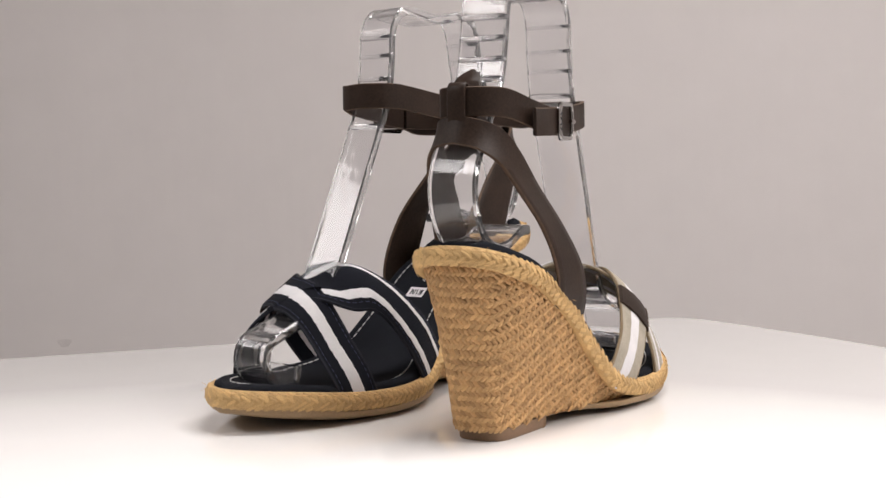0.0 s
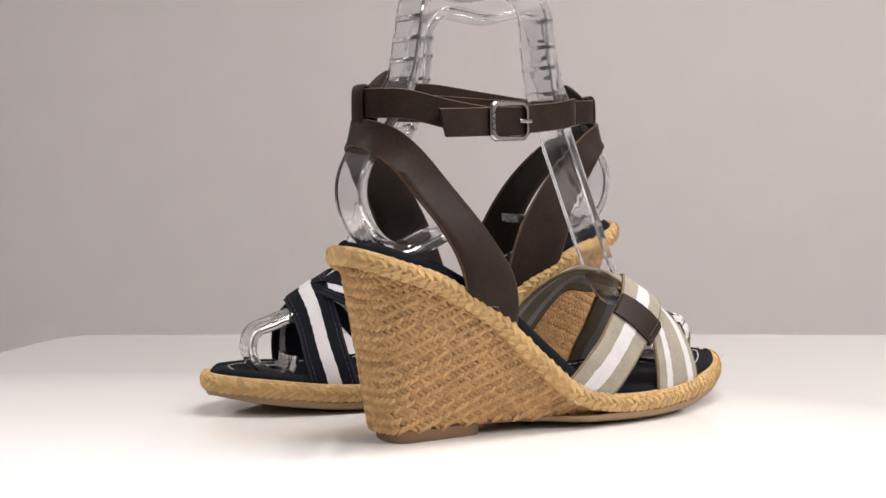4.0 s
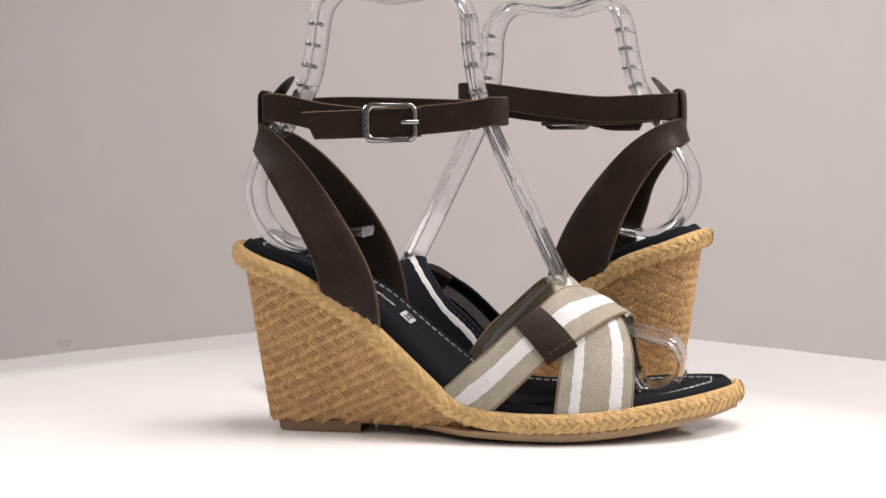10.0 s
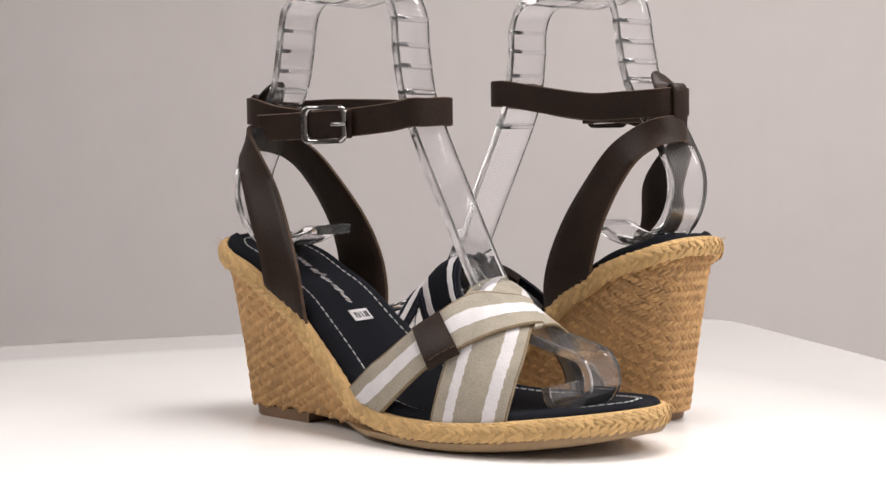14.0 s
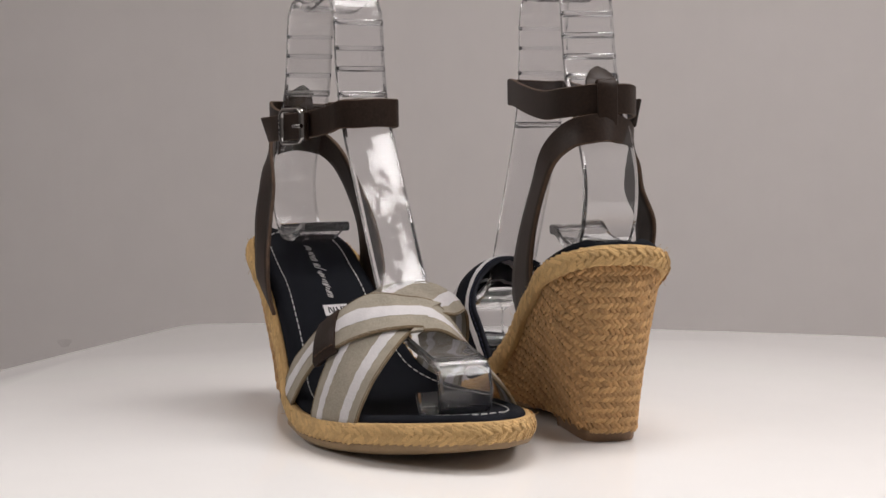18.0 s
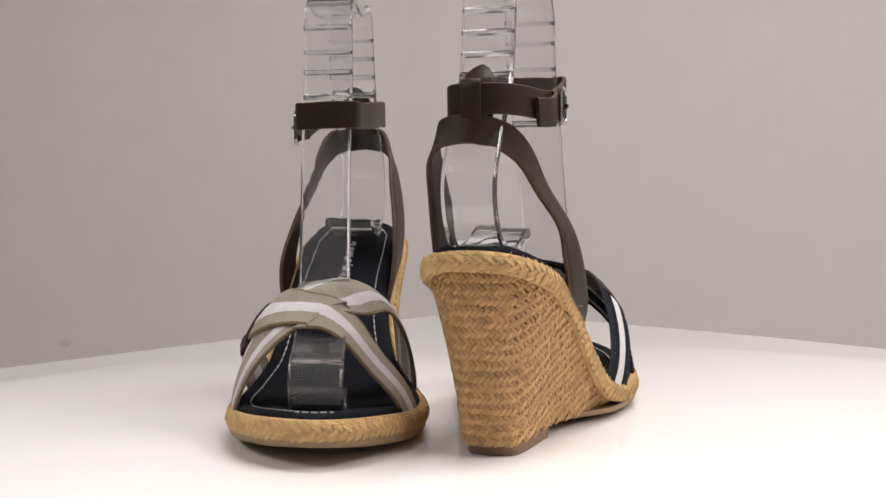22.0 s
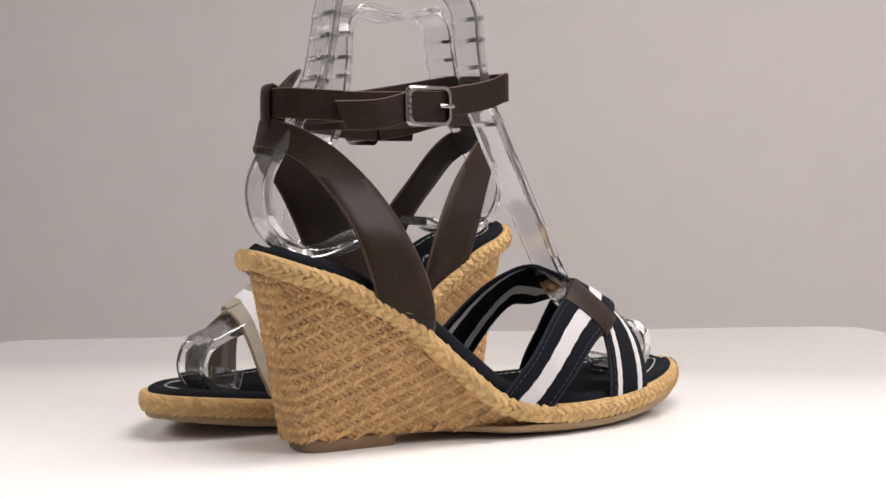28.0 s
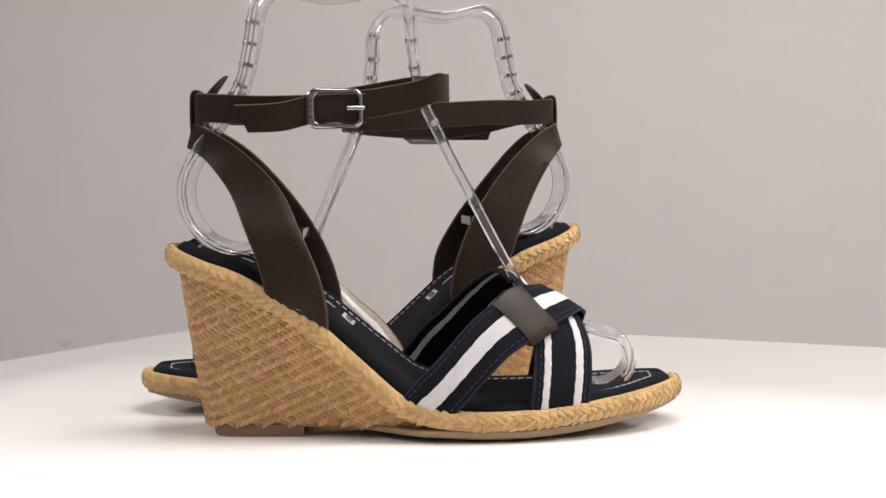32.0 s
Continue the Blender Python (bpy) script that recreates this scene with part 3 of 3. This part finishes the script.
def bars(spots, low=0.15, high=0.4):
    """Flat bars on the insole: x, y, length, width, lean."""
    shapes = []
    for x, y, length, width, lean in spots:
        c, n = math.cos(lean), math.sin(lean)
        quad = []
        for lift in (low, high):
            for a, b in ((-1, -1), (1, -1), (1, 1), (-1, 1)):
                dx, dy = a * length / 2 * c - b * width / 2 * n, a * length / 2 * n + b * width / 2 * c
                quad.append(insole_point(x + dx, y + dy, lift))
        shapes.append((quad, [(0, 1, 2, 3), (4, 5, 6, 7), (0, 1, 5, 4), (1, 2, 6, 5), (2, 3, 7, 6), (3, 0, 4, 7)]))
    return joined(shapes)


def script_bars():
    rng = random.Random(3)
    spots = []
    x = 12.0
    while x < 49:
        big = 29 < x < 32
        spots.append((x, 2.5 + rng.uniform(-0.3, 0.3) + (0.8 if big else 0), rng.uniform(1.9, 3.4) + (2.8 if big else 0), 0.36, rng.choice((0.9, 1.1, 1.25))))
        x += rng.uniform(0.8, 1.3) + (1.4 if rng.random() < 0.12 else 0)
    return bars(spots)


def stitches(points, length, gap, radius):
    """Dashes of thread along a line on the insole."""
    P = np.array(points)
    d = np.concatenate([[0], np.cumsum(np.linalg.norm(np.diff(P, axis=0), axis=1))])
    shapes = []
    s = 0.0
    while s + length < d[-1]:
        seg = np.stack([np.interp(np.linspace(s, s + length, 4), d, P[:, j]) for j in range(3)], 1)
        shapes.append(tube(seg, radius, 5))
        s += length + gap
    return joined(shapes)


def insole_seam():
    ring = bend(OUTLINE[::8], 260, closed=True)
    c = np.array((85.0, 8.0))
    pts = []
    for i, q in enumerate(ring):
        t = ring[(i + 1) % 260] - ring[i - 1]
        n = np.array((-t[1], t[0])) / np.linalg.norm(t)
        if n @ (c - q) < 0:
            n = -n
        p = q + n * 8.3
        pts.append(insole_point(min(max(p[0], -6), 196), p[1], 0.25))
    return pts


WEAVE = wedge_weave()


def shoe(name, label, web, hem, place, size, front_z, mid_z, drop, lines, tab_at, stripes, slump):
    def piece(kind, shape, mat, parent, text="", rim=None):
        return part(kind, shape, mat, parent, text, scale=size, rim=rim)

    def leather(kind, shape, parent, ring, text=""):
        return piece(kind, shape, M["leather"], parent, text, (M["cut"], ring, len(shape[1]) - 2))

    top = thing(name, label, "sandal", "pair of wedge sandals")
    wedge = piece("wedge", wedge_shape(), M["shaded_backing"], top, "jute-covered wedge heel")
    # one jute in a lit and a shaded tone, by the way strands lean
    for strands, mat, text in zip(WEAVE, (M["jute"], M["jute_shaded"]), ("leaning jute strands in the lit tone", "crossing jute strands in a shaded tone")):
        tagged(piece("jute_weave", strands, mat, wedge, text), kind="stuff")
    rope = piece("rope_welt", rope_core(), M["rope_core"], top, "braided jute rope welt")
    tagged(piece("plait", rope_plait(), M["rope"], rope, "plaited jute strands"), kind="stuff")
    tagged(piece("loose_fibres", loose_fibres(), M["rope"], rope, "fine stray jute hairs"), kind="stuff")
    insole = piece("insole", insole_shape(), M["navy"], top, "padded navy canvas insole")
    piece("seam", stitches(insole_seam(), 2.6 * MM, 1.3 * MM, 0.3 * MM), M["thread"], insole, "white stitched seam")
    piece("print", script_bars(), M["thread"], insole, "pale printed script")
    piece("label", bars([(54.4, 3.2, 5.0, 12.0, 0)]), M["white_web"], insole, "small white woven label")
    marks = [(54.4, 3.2 + d * 1.0, 2.6, w * 1.0, lean) for d, w, lean in ((-3.6, 0.7, 0), (-2.4, 0.7, 0.4), (-1.2, 0.7, 0), (0.6, 0.8, 0.3), (2.6, 0.7, 0), (4.0, 1.2, 0))]
    piece("print", bars(marks, 0.42, 0.62), M["dark"], insole, "dark marks on the label")
    piece("outsole", outsole_shape(), M["sole"], top, "thin tan rubber outsole")
    piece("heel_block", heel_block_shape(), M["gum"], top, "brown rubber heel tip")
    leather("heel_strap", heel_strap_shape(*slump), top, 16)
    piece("heel_tab", heel_tab_shape(), M["leather"], top)
    piece("keeper", keeper_shape(), M["leather"], top)
    ankle = leather("ankle_strap", ankle_strap_shape(front_z, mid_z), top, 12)
    leather("strap_end", strap_tip_shape(mid_z, drop), ankle, 12)
    piece("hole", leaned(disc(61.0, -19.9, mid_z, 0.95, 0.5)), M["dark"], ankle, "punched strap hole")
    buckle = piece("buckle", leaned(buckle_shape(mid_z)), M["metal"], ankle, "polished nickel buckle")
    piece("engraving", leaned(engraving(mid_z)), M["dark"], buckle, "dark engraved strokes")
    piece("prong", leaned(prong_shape(mid_z)), M["metal"], ankle, "nickel buckle prong")
    along_a, along_b, wide_b, rise_a, rise_b = lines
    toe_strap(top, along_b, wide_b, rise_b, web, hem, stripes, size)
    a = toe_strap(top, along_a, half_a, rise_a, web, hem, ((-0.31, 0.31), ), size)
    loop = piece("strap_loop", strap_tab_shape(*tab_at, along_a, rise_a), M["leather"], a, "brown leather keeper loop")
    piece("stitches", tab_stitches(tab_at[0], along_a, rise_a), M["cut"], loop, "brown stitches")
    top.matrix_world = place
    return top


def form_line(push):
    """The side view of one clear flat bar: curl in the toe, leg, ribbed hoop, and curl on the heel."""
    pts = [(163, 25), (165, 18.5), (172, 16.5), (180, 20.5), (183, 28), (179, 37), (168, 41), (151, 46.5), (138, 53.5), (129, 67), (114, 99), (99.5, 131), (93.5, 147),
           (90.5, 166), (89.5, 180), (85, 189), (76, 192.3), (53, 189.3), (33, 192.8), (25, 188.5), (22, 181), (19.5, 167), (14.5, 150), (-2, 126), (-10, 111), (-9.3, 97),
           (-2, 86), (9, 81), (22, 82), (34, 86.5), (42, 87)]
    return bend([(x + push * np.interp(z, (16, 55, 130, 150), (0.3, 1.0, 0.25, 0.0)) * (x > 60), z) for x, z in pts], 200)


def display_form(name, label, place, size, push):
    top = thing(name, label, "shoe form", "clear shoe forms")
    xz = form_line(push)
    path = np.stack([xz[:, 0], np.interp(xz[:, 0], [0, 100, 180], [3.5, 7.5, 19]), xz[:, 1]], 1)
    part("bent_bar", bar(path * MM, (0, 1, 0), 23 * MM, 4.4 * MM), M["clear"], top, scale=size, sharp=25, rim=(M["frost"], 8, 199 * 8, 0, 2, 3, 4, 6, 7))
    slope = np.gradient(path, axis=0)
    slope /= np.linalg.norm(slope, axis=1)[:, None]
    for front, heights in ((True, (134, 146.5, 157.5, 168.5, 179.5)), (False, (151, 160, 169, 178))):
        for h in heights:
            ok = [i for i in range(len(path)) if (path[i, 0] > 55) == front and path[i, 2] > 125]
            i = min(ok, key=lambda j: abs(path[j, 2] - h))
            line = path[i] + slope[i] * np.linspace(-0.9, 0.9, 4)[:, None]
            part("rib", bar(line * MM, (0, 1, 0), np.array((23.1, 23.6, 23.6, 23.1)) * MM, 5.0 * MM, 0.0012), M["frost"], top, scale=size)
    top.matrix_world = place
    return top


# ---- the place ----
def slab(name, x0, y0, z0, x1, y1, z1, mat):
    verts = [(x, y, z) for z in (z0, z1) for y in (y0, y1) for x in (x0, x1)]
    faces = [(0, 1, 3, 2), (4, 5, 7, 6), (0, 1, 5, 4), (2, 3, 7, 6), (0, 2, 6, 4), (1, 3, 7, 5)]
    return tagged(part(name, (verts, faces), mat, smooth=False), kind="structure")


def panel_frame(sx, sy):
    """A shallow open box round a lamp's face, with a back."""
    ring = []
    for k, z in ((1.0, -0.004), (1.06, -0.004), (1.06, 0.05), (0.4, 0.09)):
        ring.append([(a * sx / 2 * k, b * sy / 2 * k, z) for a, b in ((-1, -1), (1, -1), (1, 1), (-1, 1))])
    inner = [(a * sx / 2, b * sy / 2, 0.02) for a, b in ((-1, -1), (1, -1), (1, 1), (-1, 1))]
    return loft([inner] + ring)


for place, aim, sx, sy, watts in LAMPS:
    fixture = thing("studio_lamp", "white boxed studio lamp panel hung from the ceiling", "lamp", "studio lamps")
    part("housing", panel_frame(sx, sy), M["white_wall"], fixture, smooth=False)
    drop = look(place, aim)
    fixture.matrix_world = drop
    lift = CEILING - place[2]
    if lift > 0.1:
        local = drop.inverted().to_3x3()
        rod = tube([local @ Vector((0, 0, h)) + Vector((0, 0, 0.07)) for h in np.linspace(0, lift - 0.06, 3)], 0.008)
        part("rod", rod, M["metal"], fixture)

FLOOR = -0.72
BACK = 0.95
slab("floor", -1.6, -1.9, FLOOR - 0.05, 1.6, BACK + 0.1, FLOOR, M["floor"])
slab("ceiling", -1.6, -1.9, CEILING, 1.6, BACK + 0.1, CEILING + 0.05, M["room"])
wall_north = slab("wall_north", -1.7, BACK, FLOOR - 0.05, 1.7, BACK + 0.1, CEILING + 0.05, M["wall"])
slab("wall_south", -1.7, -2.0, FLOOR - 0.05, 1.7, -1.9, CEILING + 0.05, M["room"])
slab("wall_west", -1.7, -1.9, FLOOR - 0.05, -1.6, BACK, CEILING + 0.05, M["floor"])
slab("wall_east", 1.6, -1.9, FLOOR - 0.05, 1.7, BACK, CEILING + 0.05, M["wall"])


def table_shape():
    """A square top with bowed sides and round corners."""
    a, b, ka, kb = 0.2899, 0.3285, 0.062, 0.33
    ring = []
    for q in np.linspace(0, 2 * math.pi, 240, endpoint=False):
        c, s = math.cos(q), math.sin(q)
        d = 0.5
        lo, hi = 0.0, 0.6
        for _ in range(40):
            d = (lo + hi) / 2
            u, v = d * c, d * s
            fa, fb = abs(u) / (a - ka * v * v), abs(v) / (b - kb * u * u)
            if (fa ** 34 + fb ** 34) ** (1 / 34) < 1:
                lo = d
            else:
                hi = d
        ring.append((d * c, d * s))
    rings = [[(x * k, y * k, z) for x, y in ring] for k, z in ((0.985, -0.024), (1.0, -0.021), (1.0, -0.002), (0.9985, -0.0004), (0.995, 0.0))]
    return loft(rings)


spot = part("smudge", ([(0.0075 * (1 + 0.3 * math.sin(3 * a)) * math.cos(a) - 0.4418, BACK - (0.0004 if k else 0.0), 0.006 * math.sin(a) * (1 + 0.25 * math.cos(2 * a)) - 0.0893)
                        for k in (0, 1) for a in np.linspace(0, 2 * math.pi, 20, endpoint=False)],
                       [tuple(range(20, 40))] + [(i, (i + 1) % 20, 20 + (i + 1) % 20, 20 + i) for i in range(20)]), M["smudge"], wall_north, "dark smudge")
TABLE = pose(0.0038, -0.0054, 0, 0, 0, 111.02)
table = thing("turntable", "round-cornered white laminate turntable with a glossy top", "turntable")
part("tabletop", table_shape(), M["table"], table)
part("pedestal", loft([[(0.06 * k * math.cos(a), 0.06 * k * math.sin(a), z) for a in np.linspace(0, 2 * math.pi, 32, endpoint=False)]
                       for z, k in ((FLOOR, 3.0), (FLOOR + 0.02, 3.0), (FLOOR + 0.04, 1.0), (-0.03, 1.0), (-0.024, 1.6))]), M["white_wall"], table)
table.matrix_world = TABLE

# ---- the sandals and their forms ----
TAN = pose(0.0144, -0.0848, 0, 0, 0, 59.55)
NAVY = pose(0.0267, 0.1142, 0, 0, 0, 227.37)
tan_shoe = shoe("wedge_sandal", "jute wedge sandal with taupe and white striped straps", M["grey_web"], M["hem_tan"], TAN, TAN_SIZE, 138.5, 134.3, 0.0,
                (line_a, line_b, half_b, lift_a, lift_b), (0.236, 0.062), ((-0.64, -0.38), (0.38, 0.70)),
                ((-2.5, -2.4, 1, 3.5, 4, 2.4, 0), (0, 0, 0.5, 0.5, 0, 0.5, 0), (0, 0, 0, -1, -1.5, -1, 0)))
navy_shoe = shoe("wedge_sandal", "jute wedge sandal with navy and white striped straps", M["navy_web"], M["hem_navy"], NAVY, NAVY_SIZE, 149, 140.5, 6.0,
                 (forward_a, forward_b, narrow_b, high_a, high_b), (0.288, 0.084), ((-0.67, -0.44), (0.43, 0.69)),
                 ((-3, -2.4, 1, 2, 5, 3.4, 1), (1.5, 2, 1.2, 1, 1.5, 3.6, 3), (0, 0, 0, 1.5, 4.5, 4, 1)))
tan_form = display_form("shoe_form", "clear bent plastic form inside the taupe sandal", TAN, TAN_SIZE, 0.0)
navy_form = display_form("shoe_form", "clear bent plastic form inside the navy sandal", NAVY, NAVY_SIZE, 5.5)


def motions():
    for ob, base in ((table, TABLE), (tan_shoe, TAN), (navy_shoe, NAVY), (tan_form, TAN), (navy_form, NAVY)):
        walk(ob, [(t, pose(0, 0, 0, 0, 0, turn(t)) @ base) for t in np.arange(0, SECONDS + 0.01, 0.5)])


motions()
